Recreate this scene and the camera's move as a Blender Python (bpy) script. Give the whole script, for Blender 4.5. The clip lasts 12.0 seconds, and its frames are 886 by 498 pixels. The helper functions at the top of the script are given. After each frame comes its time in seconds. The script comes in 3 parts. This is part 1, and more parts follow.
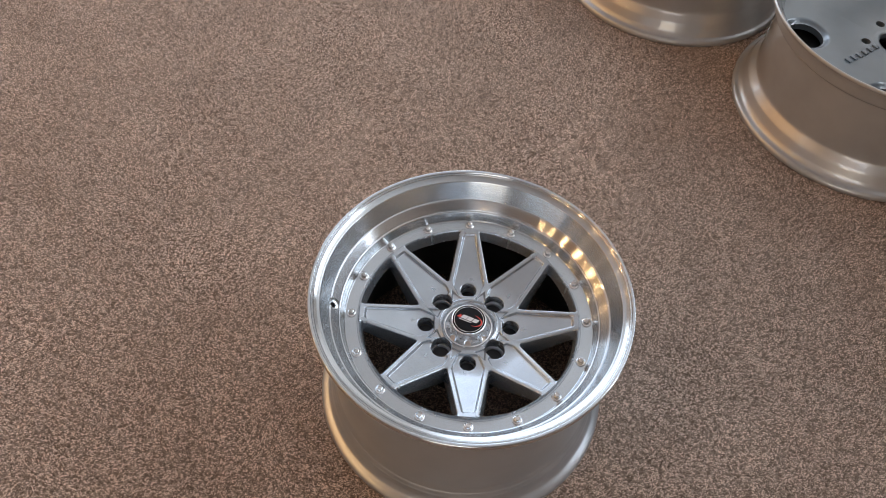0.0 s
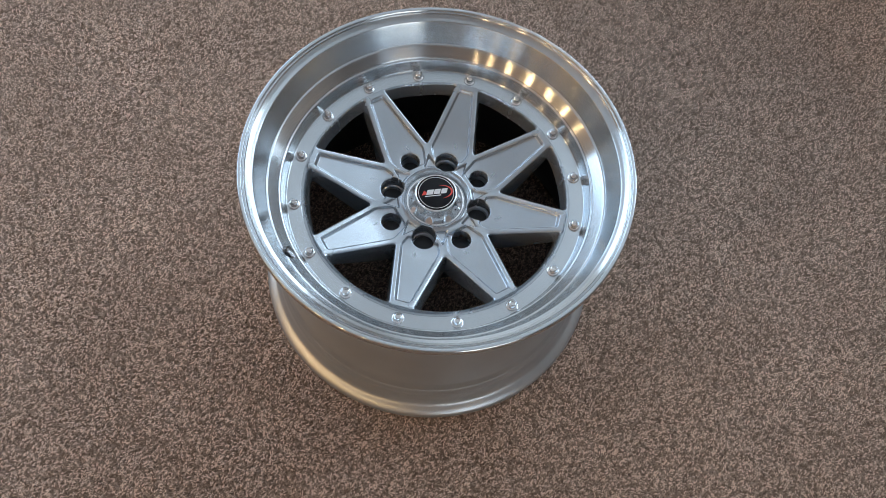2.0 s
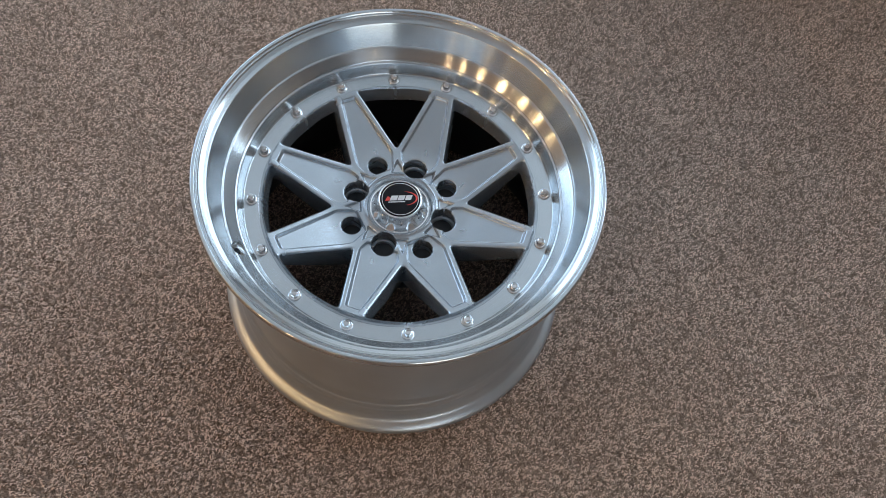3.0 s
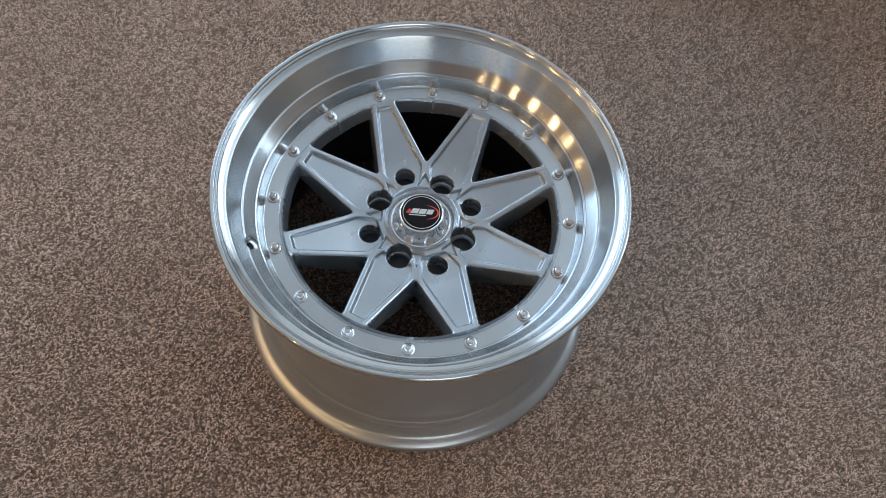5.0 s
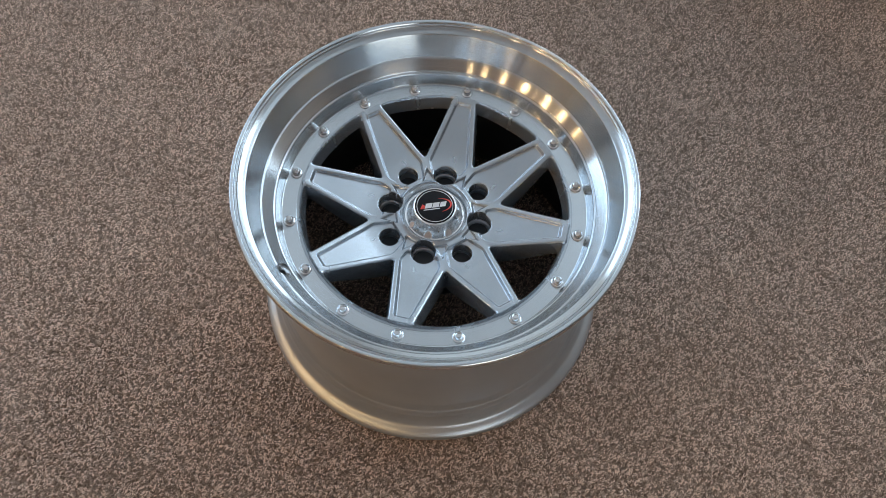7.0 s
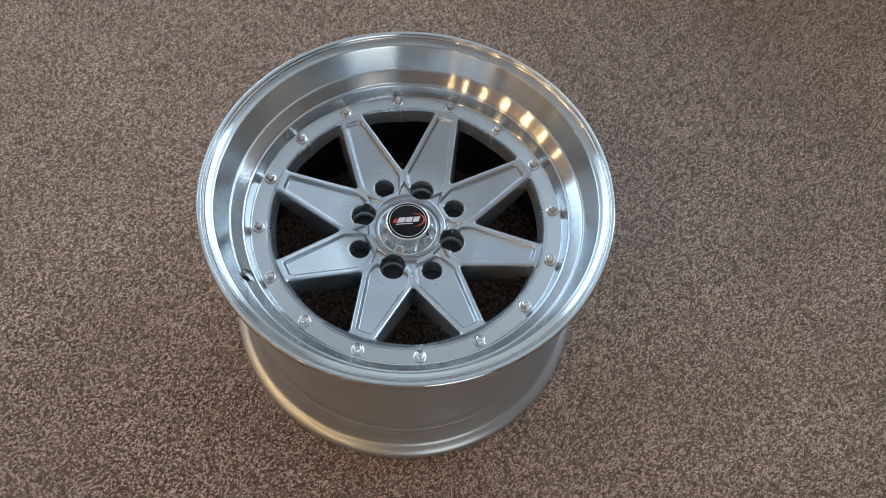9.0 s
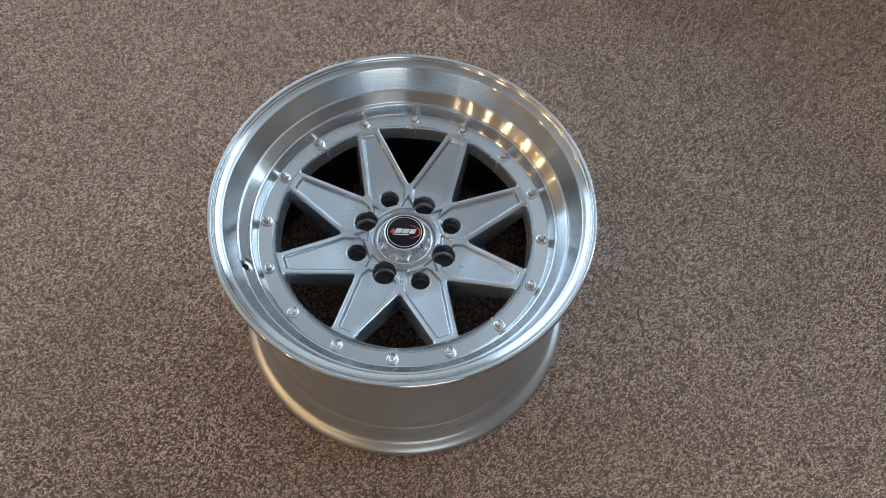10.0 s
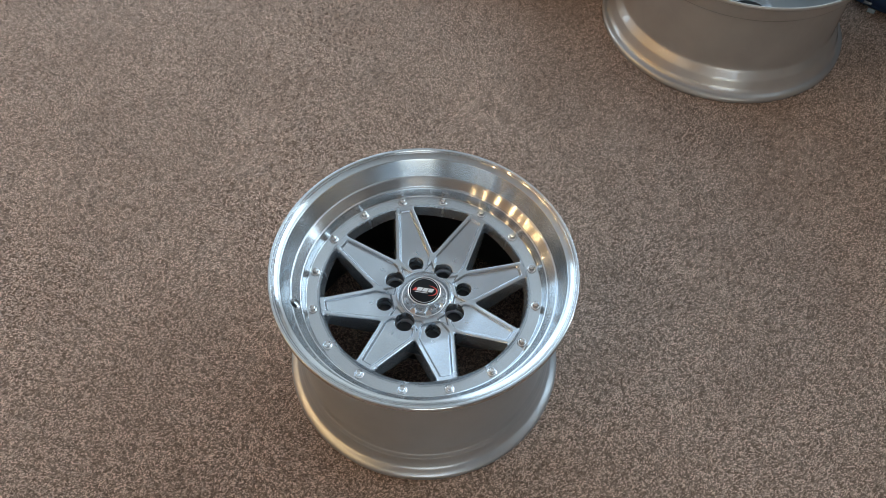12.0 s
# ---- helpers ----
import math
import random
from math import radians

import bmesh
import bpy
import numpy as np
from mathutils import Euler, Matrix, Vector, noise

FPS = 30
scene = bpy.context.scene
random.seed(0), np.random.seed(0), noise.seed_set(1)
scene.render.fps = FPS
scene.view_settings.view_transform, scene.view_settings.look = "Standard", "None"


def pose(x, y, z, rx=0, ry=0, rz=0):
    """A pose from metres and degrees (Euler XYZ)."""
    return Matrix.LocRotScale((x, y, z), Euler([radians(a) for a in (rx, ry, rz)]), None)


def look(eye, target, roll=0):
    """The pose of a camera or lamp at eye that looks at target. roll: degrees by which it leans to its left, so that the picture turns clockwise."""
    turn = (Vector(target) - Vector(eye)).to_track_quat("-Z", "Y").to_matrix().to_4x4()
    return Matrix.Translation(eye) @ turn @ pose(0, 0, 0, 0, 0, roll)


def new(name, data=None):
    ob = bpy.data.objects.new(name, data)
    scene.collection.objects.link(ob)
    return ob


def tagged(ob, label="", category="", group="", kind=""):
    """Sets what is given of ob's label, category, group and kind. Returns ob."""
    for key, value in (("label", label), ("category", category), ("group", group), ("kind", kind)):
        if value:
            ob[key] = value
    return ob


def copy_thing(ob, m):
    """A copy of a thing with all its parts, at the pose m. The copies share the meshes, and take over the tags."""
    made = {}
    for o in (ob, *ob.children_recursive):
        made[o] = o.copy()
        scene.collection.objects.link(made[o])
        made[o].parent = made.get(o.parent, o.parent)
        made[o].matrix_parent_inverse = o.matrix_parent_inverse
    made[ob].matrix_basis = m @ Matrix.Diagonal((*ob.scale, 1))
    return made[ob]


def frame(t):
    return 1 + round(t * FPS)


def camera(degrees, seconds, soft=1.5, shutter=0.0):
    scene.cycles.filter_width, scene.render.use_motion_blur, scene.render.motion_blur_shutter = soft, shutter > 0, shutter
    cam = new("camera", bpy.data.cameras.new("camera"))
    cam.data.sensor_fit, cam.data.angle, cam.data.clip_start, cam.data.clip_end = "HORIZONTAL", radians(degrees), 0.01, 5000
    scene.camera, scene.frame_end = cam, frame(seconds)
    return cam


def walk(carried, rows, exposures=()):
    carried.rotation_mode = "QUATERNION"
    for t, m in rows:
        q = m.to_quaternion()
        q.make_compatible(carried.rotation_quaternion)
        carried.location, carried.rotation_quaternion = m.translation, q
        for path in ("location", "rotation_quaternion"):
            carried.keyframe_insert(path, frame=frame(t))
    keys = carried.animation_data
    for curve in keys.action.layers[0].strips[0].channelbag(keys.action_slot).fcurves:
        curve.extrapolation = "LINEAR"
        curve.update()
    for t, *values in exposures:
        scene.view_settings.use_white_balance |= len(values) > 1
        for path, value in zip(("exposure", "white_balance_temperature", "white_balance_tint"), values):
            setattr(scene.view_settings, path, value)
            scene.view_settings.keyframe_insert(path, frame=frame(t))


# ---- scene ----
cam = camera(56.8, 12.0, 0.9)
EAST, NORTH, SOUTH, LAMPS, LOGO_TURN = 80.0, 36.0, 5.5, 1500.0, -22.0
EXPOSURES = [(0, 1.25, 7300, 18), (1, 1.18, 6860, 14), (1.5, 1.17, 6640, 12), (2.5, 1.06, 6370, 9), (5.5, 1.06, 6500, 9), (9.5, 1.08, 6470, 8), (12, 1.24, 6520, 7)]
PATH = [
    (0, (-0.057, -0.576, 1.114), (-0.023, 0.617, -0.491), 3.8),
    (0.5, (-0.062, -0.474, 1.077), (0.075, 0.589, -0.611), 1.1),
    (1, (-0.095, -0.428, 1.063), (0.16, 0.526, -0.676), 2.7),
    (1.5, (-0.228, -0.406, 1.04), (0.226, 0.406, -0.731), 6.9),
    (2, (-0.263, -0.367, 0.978), (0.269, 0.322, -0.823), 7.9),
    (2.5, (-0.247, -0.374, 0.952), (0.314, 0.3, -0.845), 10.2),
    (3, (-0.214, -0.391, 0.944), (0.322, 0.354, -0.833), 10.3),
    (3.2, (-0.201, -0.399, 0.944), (0.317, 0.356, -0.834), 10.9),
    (4.8, (-0.142, -0.414, 0.928), (0.234, 0.456, -0.833), 6.9),
    (5, (-0.155, -0.414, 0.931), (0.23, 0.45, -0.832), 6.3),
    (5.5, (-0.194, -0.406, 0.939), (0.232, 0.432, -0.826), 4.6),
    (6, (-0.23, -0.395, 0.945), (0.278, 0.403, -0.817), 4.2),
    (6.5, (-0.252, -0.385, 0.946), (0.285, 0.394, -0.816), 3.6),
    (8.5, (-0.237, -0.386, 0.944), (0.302, 0.39, -0.819), 4.4),
    (9, (-0.21, -0.392, 0.939), (0.319, 0.41, -0.815), 6.2),
    (9.5, (-0.17, -0.41, 0.944), (0.297, 0.427, -0.812), 5.8),
    (10, (-0.137, -0.449, 0.992), (0.234, 0.448, -0.756), 3.7),
    (10.5, (-0.146, -0.511, 1.067), (0.195, 0.432, -0.664), 2.8),
    (11, (-0.177, -0.598, 1.131), (0.197, 0.421, -0.548), 3.6),
    (11.5, (-0.177, -0.629, 1.162), (0.168, 0.455, -0.483), 1.5),
    (12, (-0.125, -0.595, 1.159), (0.155, 0.514, -0.482), 1.7),
]
walk(cam, [(t, look(eye, target, roll)) for t, eye, target, roll in PATH], EXPOSURES)

# ---- world, sun and exposure ----
world = bpy.data.worlds.new("world")
scene.world = world
world.use_nodes = True
wn = world.node_tree.nodes
sky = wn.new("ShaderNodeTexSky")
sky.sky_type, sky.sun_disc = "NISHITA", False
sky.sun_elevation, sky.sun_rotation = radians(38), radians(200)
wn["Background"].inputs["Strength"].default_value = 0.15
world.node_tree.links.new(sky.outputs["Color"], wn["Background"].inputs["Color"])

# the room: x from X0 to X1, y from Y0 to Y1
X0, X1, Y0, Y1, H = -10.6, 2.7, -5.8, 3.2, 2.7


def area_light(name, m, sx, sy, power, colour):
    la = bpy.data.lights.new(name, "AREA")
    la.shape, la.size, la.size_y, la.energy, la.color = "RECTANGLE", sx, sy, power, colour
    ob = new(name, la)
    ob.matrix_world = m
    return ob


# daylight that comes in through the windows
area_light("window_daylight", pose(X1 - 0.02, 1.0, 1.35, 0, 90, 0), 2.5, 2.8, EAST, (0.70, 0.86, 1.0))
area_light("window_daylight", pose(-1.25, Y1 - 0.02, 1.3, -90, 0, 0), 3.3, 2.4, NORTH, (0.64, 0.82, 1.0))
area_light("door_daylight", pose(-0.8, Y0 + 0.02, 1.08, 90, 0, 0), 2.6, 2.0, SOUTH, (0.64, 0.82, 1.0))


# ---- materials ----
def material(name):
    m = bpy.data.materials.new(name)
    m.use_nodes = True
    return m, m.node_tree.nodes, m.node_tree.links, m.node_tree.nodes["Principled BSDF"]


def setp(p, **kw):
    for k, v in kw.items():
        p.inputs[k.replace("_", " ")].default_value = v


def node(nodes, kind, **kw):
    n = nodes.new(kind)
    for k, v in kw.items():
        n.inputs[k].default_value = v
    return n


def ramp(nodes, stops):
    r = nodes.new("ShaderNodeValToRGB")
    e = r.color_ramp.elements
    while len(e) < len(stops):
        e.new(0.5)
    for el, (at, col) in zip(e, stops):
        el.position, el.color = at, (*col, 1)
    return r


def noisy(name, c0, c1, scale, rough, metal, bump=0.0, bump_scale=None, rough_var=0.08, detail=4.0, coat=0.0):
    """A surface with two colours mixed by noise at two scales, uneven gloss and a fine relief."""
    m, n, l, p = material(name)
    tc = n.new("ShaderNodeTexCoord")
    big = node(n, "ShaderNodeTexNoise", Scale=scale, Detail=detail)
    l.new(tc.outputs["Object"], big.inputs["Vector"])
    r = ramp(n, [(0.3, c0), (0.7, c1)])
    l.new(big.outputs["Fac"], r.inputs["Fac"])
    l.new(r.outputs["Color"], p.inputs["Base Color"])
    fine = node(n, "ShaderNodeTexNoise", Scale=bump_scale or scale * 20, Detail=3.0)
    l.new(tc.outputs["Object"], fine.inputs["Vector"])
    mr = node(n, "ShaderNodeMapRange", **{"To Min": rough - rough_var, "To Max": rough + rough_var})
    l.new(big.outputs["Fac"], mr.inputs["Value"])
    l.new(mr.outputs["Result"], p.inputs["Roughness"])
    p.inputs["Metallic"].default_value = metal
    p.inputs["Coat Weight"].default_value = coat
    if bump:
        b = node(n, "ShaderNodeBump", Strength=bump, Distance=0.001)
        l.new(fine.outputs["Fac"], b.inputs["Height"])
        l.new(b.outputs["Normal"], p.inputs["Normal"])
    return m


def lathe_metal(name, colour, rough, aniso):
    """Aluminium turned on a lathe: fine rings round the local z axis, gloss drawn out across them."""
    m, n, l, p = material(name)
    setp(p, Metallic=1.0, Anisotropic=aniso, Anisotropic_Rotation=0.25)
    tc = n.new("ShaderNodeTexCoord")
    sep = n.new("ShaderNodeSeparateXYZ")
    l.new(tc.outputs["Object"], sep.inputs["Vector"])
    xy = n.new("ShaderNodeCombineXYZ")
    l.new(sep.outputs["X"], xy.inputs["X"])
    l.new(sep.outputs["Y"], xy.inputs["Y"])
    length = n.new("ShaderNodeVectorMath")
    length.operation = "LENGTH"
    l.new(xy.outputs["Vector"], length.inputs[0])
    line = n.new("ShaderNodeCombineXYZ")
    l.new(length.outputs["Value"], line.inputs["X"])
    l.new(sep.outputs["Z"], line.inputs["Y"])
    rings = node(n, "ShaderNodeTexNoise", Scale=2600.0, Detail=2.0)
    l.new(line.outputs["Vector"], rings.inputs["Vector"])
    smear = node(n, "ShaderNodeTexNoise", Scale=24.0, Detail=5.0)
    l.new(tc.outputs["Object"], smear.inputs["Vector"])
    mr = node(n, "ShaderNodeMapRange", **{"From Min": 0.3, "From Max": 0.7, "To Min": rough * 0.92, "To Max": rough * 1.08})
    l.new(smear.outputs["Fac"], mr.inputs["Value"])
    l.new(mr.outputs["Result"], p.inputs["Roughness"])
    r = ramp(n, [(0.3, tuple(c * 0.86 for c in colour)), (0.7, colour)])
    l.new(rings.outputs["Fac"], r.inputs["Fac"])
    l.new(r.outputs["Color"], p.inputs["Base Color"])
    b = node(n, "ShaderNodeBump", Strength=0.12, Distance=0.0004)
    l.new(rings.outputs["Fac"], b.inputs["Height"])
    l.new(b.outputs["Normal"], p.inputs["Normal"])
    tan = n.new("ShaderNodeTangent")
    tan.direction_type, tan.axis = "RADIAL", "Z"
    l.new(tan.outputs["Tangent"], p.inputs["Tangent"])
    return m


MACHINED = lathe_metal("machined_aluminium", (0.61, 0.64, 0.66), 0.185, 1.0)
SILVER = noisy("silver_wheel_paint", (0.420, 0.455, 0.490), (0.475, 0.512, 0.550), 18, 0.27, 0.82, 0.03, 2600, 0.03, coat=0.3)
SATIN = noisy("satin_barrel_paint", (0.400, 0.425, 0.450), (0.455, 0.480, 0.505), 18, 0.36, 0.75, 0.03, 2600, 0.03)
GLOSS = noisy("glossy_silver_paint", (0.36, 0.355, 0.35), (0.42, 0.415, 0.41), 14, 0.40, 0.6, 0.02, 2600, 0.04, coat=0.9)
FACE = noisy("glossy_face_paint", (0.160, 0.187, 0.207), (0.195, 0.222, 0.243), 14, 0.32, 0.40, 0.02, 2600, 0.04, coat=0.9)
# near-black for wheel insides: the darkness behind openings is put into the colour
INSIDE_DARK = noisy("near_black_inside", (0.022, 0.024, 0.028), (0.034, 0.036, 0.040), 25, 0.5, 0.0, 0.2, 900)
CHROME = noisy("chrome_plating", (0.84, 0.84, 0.84), (0.90, 0.90, 0.90), 30, 0.05, 1.0, 0.0, None, 0.02)
BLACK = noisy("black_cap_disc", (0.006, 0.006, 0.008), (0.010, 0.010, 0.012), 60, 0.22, 0.0, 0.02, 1500, 0.05)
BLACK.node_tree.nodes["Principled BSDF"].inputs["Specular IOR Level"].default_value = 0.2
WHITE = noisy("white_print", (0.62, 0.62, 0.63), (0.72, 0.72, 0.73), 200, 0.4, 0.3)
PALE = noisy("pale_grey_print", (0.20, 0.24, 0.27), (0.28, 0.32, 0.35), 120, 0.5, 0.0)
RED = noisy("red_print", (0.55, 0.04, 0.03), (0.70, 0.06, 0.04), 200, 0.4, 0.0)
WALLPAINT = noisy("cream_wall_paint", (0.58, 0.57, 0.55), (0.66, 0.65, 0.63), 3, 0.7, 0.0, 0.15, 400)
DARKPAINT = noisy("dark_taupe_wall_paint", (0.29, 0.28, 0.27), (0.35, 0.34, 0.33), 3, 0.7, 0.0, 0.15, 400)
TAUPE = noisy("dark_brown_blocker_paint", (0.060, 0.050, 0.042), (0.080, 0.066, 0.055), 3, 0.7, 0.0, 0.15, 400)
OCHRE = noisy("ochre_wall_paint", (0.50, 0.33, 0.15), (0.58, 0.39, 0.19), 3, 0.7, 0.0, 0.15, 400)
CEILPAINT = noisy("grey_ceiling_paint", (0.47, 0.47, 0.47), (0.53, 0.53, 0.53), 3, 0.8, 0.0, 0.15, 400)
FRAMEPAINT = noisy("white_frame_paint", (0.70, 0.70, 0.69), (0.80, 0.80, 0.78), 8, 0.4, 0.0, 0.05, 300)
BLUEBAG = noisy("dark_blue_plastic", (0.006, 0.020, 0.060), (0.012, 0.040, 0.110), 12, 0.35, 0.0, 0.25, 300)


def carpet_material():
    """Brown and beige flecked cut-pile carpet."""
    m, n, l, p = material("flecked_carpet")
    tc = n.new("ShaderNodeTexCoord")
    warp = node(n, "ShaderNodeTexNoise", Scale=160.0, Detail=2.0)
    l.new(tc.outputs["Object"], warp.inputs["Vector"])
    mix = n.new("ShaderNodeVectorMath")
    mix.operation = "MULTIPLY_ADD"
    l.new(warp.outputs["Color"], mix.inputs[0])
    mix.inputs[1].default_value = (0.006, 0.006, 0.006)
    l.new(tc.outputs["Object"], mix.inputs[2])
    fleck = node(n, "ShaderNodeTexNoise", Scale=300.0, Detail=3.0, Roughness=0.6, Distortion=1.2)
    l.new(mix.outputs["Vector"], fleck.inputs["Vector"])
    r = ramp(n, [(0.30, (0.11, 0.075, 0.056)), (0.46, (0.22, 0.155, 0.120)), (0.56, (0.36, 0.266, 0.212)), (0.70, (0.58, 0.457, 0.378))])
    l.new(fleck.outputs["Fac"], r.inputs["Fac"])
    l.new(r.outputs["Color"], p.inputs["Base Color"])
    setp(p, Roughness=0.95)
    b = node(n, "ShaderNodeBump", Strength=0.7, Distance=0.003)
    l.new(fleck.outputs["Fac"], b.inputs["Height"])
    l.new(b.outputs["Normal"], p.inputs["Normal"])
    return m


CARPET = carpet_material()


def yarn_material():
    """Yarn whose strands each have a shade of their own, with broad soft patches."""
    m, n, l, p = material("carpet_yarn")
    geo = n.new("ShaderNodeNewGeometry")
    r = ramp(n, [(0.0, (0.14, 0.095, 0.070)), (0.35, (0.40, 0.290, 0.224)), (0.68, (0.86, 0.650, 0.528)), (1.0, (1.0, 0.80, 0.675))])
    l.new(geo.outputs["Random Per Island"], r.inputs["Fac"])
    tc = n.new("ShaderNodeTexCoord")
    patch = node(n, "ShaderNodeTexNoise", Scale=7.0, Detail=4.0)
    l.new(tc.outputs["Object"], patch.inputs["Vector"])
    tint = ramp(n, [(0.3, (0.80, 0.78, 0.77)), (0.7, (1.0, 1.0, 1.0))])
    l.new(patch.outputs["Fac"], tint.inputs["Fac"])
    mul = n.new("ShaderNodeMixRGB")
    mul.blend_type = "MULTIPLY"
    mul.inputs["Fac"].default_value = 1.0
    l.new(r.outputs["Color"], mul.inputs["Color1"])
    l.new(tint.outputs["Color"], mul.inputs["Color2"])
    l.new(mul.outputs["Color"], p.inputs["Base Color"])
    setp(p, Roughness=0.85)
    return m


YARN = yarn_material()


def glow(name, colour, strength):
    m, n, l, p = material(name)
    setp(p, Emission_Color=(*colour, 1), Emission_Strength=strength, Roughness=0.4)
    return m


BULB = glow("warm_lamp_glow", (1.0, 0.66, 0.32), LAMPS)


# ---- mesh helpers ----
def to_mesh(name, bm, mat, smooth=True, angle=35):
    me = bpy.data.meshes.new(name)
    bm.to_mesh(me)
    bm.free()
    if smooth:
        me.polygons.foreach_set("use_smooth", [True] * len(me.polygons))
        me.set_sharp_from_angle(angle=radians(angle))
    me.materials.append(mat)
    return me


def part(name, bm, mat, parent, label="", m=None, smooth=True, angle=35):
    ob = new(name, bm if isinstance(bm, bpy.types.Mesh) else to_mesh(name, bm, mat, smooth, angle))
    ob.parent = parent
    if m is not None:
        ob.matrix_local = m
    return tagged(ob, label)


def thing(name, m, label, category, group="", kind=""):
    ob = new(name)
    ob.empty_display_size = 0.05
    ob.matrix_world = m
    return tagged(ob, label, category, group, kind)


def box(sx, sy, sz, at=(0, 0, 0), bevel=0.0, bm=None):
    bm = bm or bmesh.new()
    vs = bmesh.ops.create_cube(bm, size=1.0, matrix=Matrix.Translation(at) @ Matrix.Diagonal((sx, sy, sz, 1)))["verts"]
    if bevel:
        es = list({e for v in vs for e in v.link_edges})
        bmesh.ops.bevel(bm, geom=es, offset=bevel, segments=2, affect="EDGES", profile=0.5)
    return bm


def lathe(profile, segs=128, closed=False, bm=None, cx=0.0, cy=0.0, wave=None):
    """Turns a profile of (radius, height) round the z axis; closed joins its ends."""
    bm = bm or bmesh.new()
    rings = []
    for r, z in profile:
        if r < 1e-6:
            rings.append([bm.verts.new((cx, cy, z))] * segs)
        else:
            rings.append([])
            for i in range(segs):
                a = 2 * math.pi * i / segs
                k = r if wave is None else r + wave(a, z)
                rings[-1].append(bm.verts.new((cx + k * math.cos(a), cy + k * math.sin(a), z)))
    pairs = list(zip(rings, rings[1:])) + ([(rings[-1], rings[0])] if closed else [])
    for a, b in pairs:
        for i in range(segs):
            j = (i + 1) % segs
            f = []
            for v in (a[i], a[j], b[j], b[i]):
                if v not in f:
                    f.append(v)
            if len(f) > 2:
                bm.faces.new(f)
    bmesh.ops.recalc_face_normals(bm, faces=bm.faces)
    return bm


def rounded(points, radius=0.0012, steps=3):
    """A profile with its corners rounded off."""
    out = [points[0]]
    for a, b, c in zip(points, points[1:], points[2:]):
        a, b, c = Vector(a), Vector(b), Vector(c)
        k = min(radius, 0.45 * (a - b).length, 0.45 * (c - b).length)
        p, q = b + (a - b).normalized() * k, b + (c - b).normalized() * k
        for i in range(steps + 1):
            t = i / steps
            out.append(tuple(p * (1 - t) ** 2 + b * (2 * t * (1 - t)) + q * t * t))
    return out + [points[-1]]


# ---- the room ----
def structure(name, bm, mat, label, category, smooth=False):
    return tagged(new(name, to_mesh(name, bm, mat, smooth)), label, category, "", "structure")


T = 0.2
structure("floor", box(X1 - X0 + 2 * T, Y1 - Y0 + 2 * T, 0.1, ((X0 + X1) / 2, (Y0 + Y1) / 2, -0.05)), CARPET, "brown and beige flecked carpet over the whole floor", "carpet")
structure("ceiling", box(X1 - X0 + 2 * T, Y1 - Y0 + 2 * T, 0.1, ((X0 + X1) / 2, (Y0 + Y1) / 2, H + 0.05)), CEILPAINT, "plain grey painted flat ceiling with small spotlights", "ceiling")


def wall_with_window(name, along, at, lo, hi, w0, w1, z0, z1, out, mat=None, label="cream painted wall with one wide window opening"):
    """A wall in four pieces round one opening; along is 'x' or 'y'."""
    bm = bmesh.new()
    for a0, a1, b0, b1 in ((lo, w0, 0, H), (w1, hi, 0, H), (w0, w1, 0, z0), (w0, w1, z1, H)):
        c, s = (a0 + a1) / 2, a1 - a0
        if along == "x":
            box(s, T, b1 - b0, (c, at + out * T / 2, (b0 + b1) / 2), bm=bm)
        else:
            box(T, s, b1 - b0, (at + out * T / 2, c, (b0 + b1) / 2), bm=bm)
    return structure(name, bm, mat or WALLPAINT, label, "wall")


wall_with_window("wall_north", "x", Y1, X0, X1, -2.9, 0.4, 0.1, 2.5, 1)
wall_with_window("wall_east", "y", X1, Y0, Y1, -0.4, 2.4, 0.1, 2.6, 1)
# unseen wall added to hold the east daylight off carpet and larger wheels
structure("light_blocker", box(0.12, 1.75, 1.15, (1.66, 0.72, 0.575)), TAUPE, "low dark brown wall added out of view to block daylight", "wall")
structure("wall_west", box(T, Y1 - Y0, H, (X0 - T / 2, (Y0 + Y1) / 2, H / 2)), OCHRE, "plain warm ochre painted wall", "wall")
wall_with_window("wall_south", "x", Y0, X0, X1, -2.1, 0.5, 0.08, 2.08, -1, DARKPAINT, "plain dark taupe painted wall with a wide glazed door opening")


def window(name, m, w, h, bars):
    """A white frame with upright bars, in the wall's opening."""
    win = tagged(thing(name, m, "white framed window in the wall", "window"), kind="structure")
    for z in (-h / 2 + 0.03, h / 2 - 0.03):
        part("window_frame", box(w, 0.07, 0.06, (0, 0, z), 0.006), FRAMEPAINT, win, smooth=False)
    for i in range(bars + 2):
        x = -w / 2 + 0.03 + (w - 0.06) * i / (bars + 1)
        part("window_frame", box(0.06, 0.07, h - 0.125, (x, 0, 0), 0.006), FRAMEPAINT, win, smooth=False)


window("window_1", pose(-1.25, Y1 + 0.1, 1.3), 3.3, 2.4, 2)
window("window_2", pose(X1 + 0.1, 1.0, 1.35, 0, 0, 90), 2.8, 2.5, 2)
window("window_3", pose(-0.8, Y0 - 0.1, 1.08), 2.6, 2.0, 1)


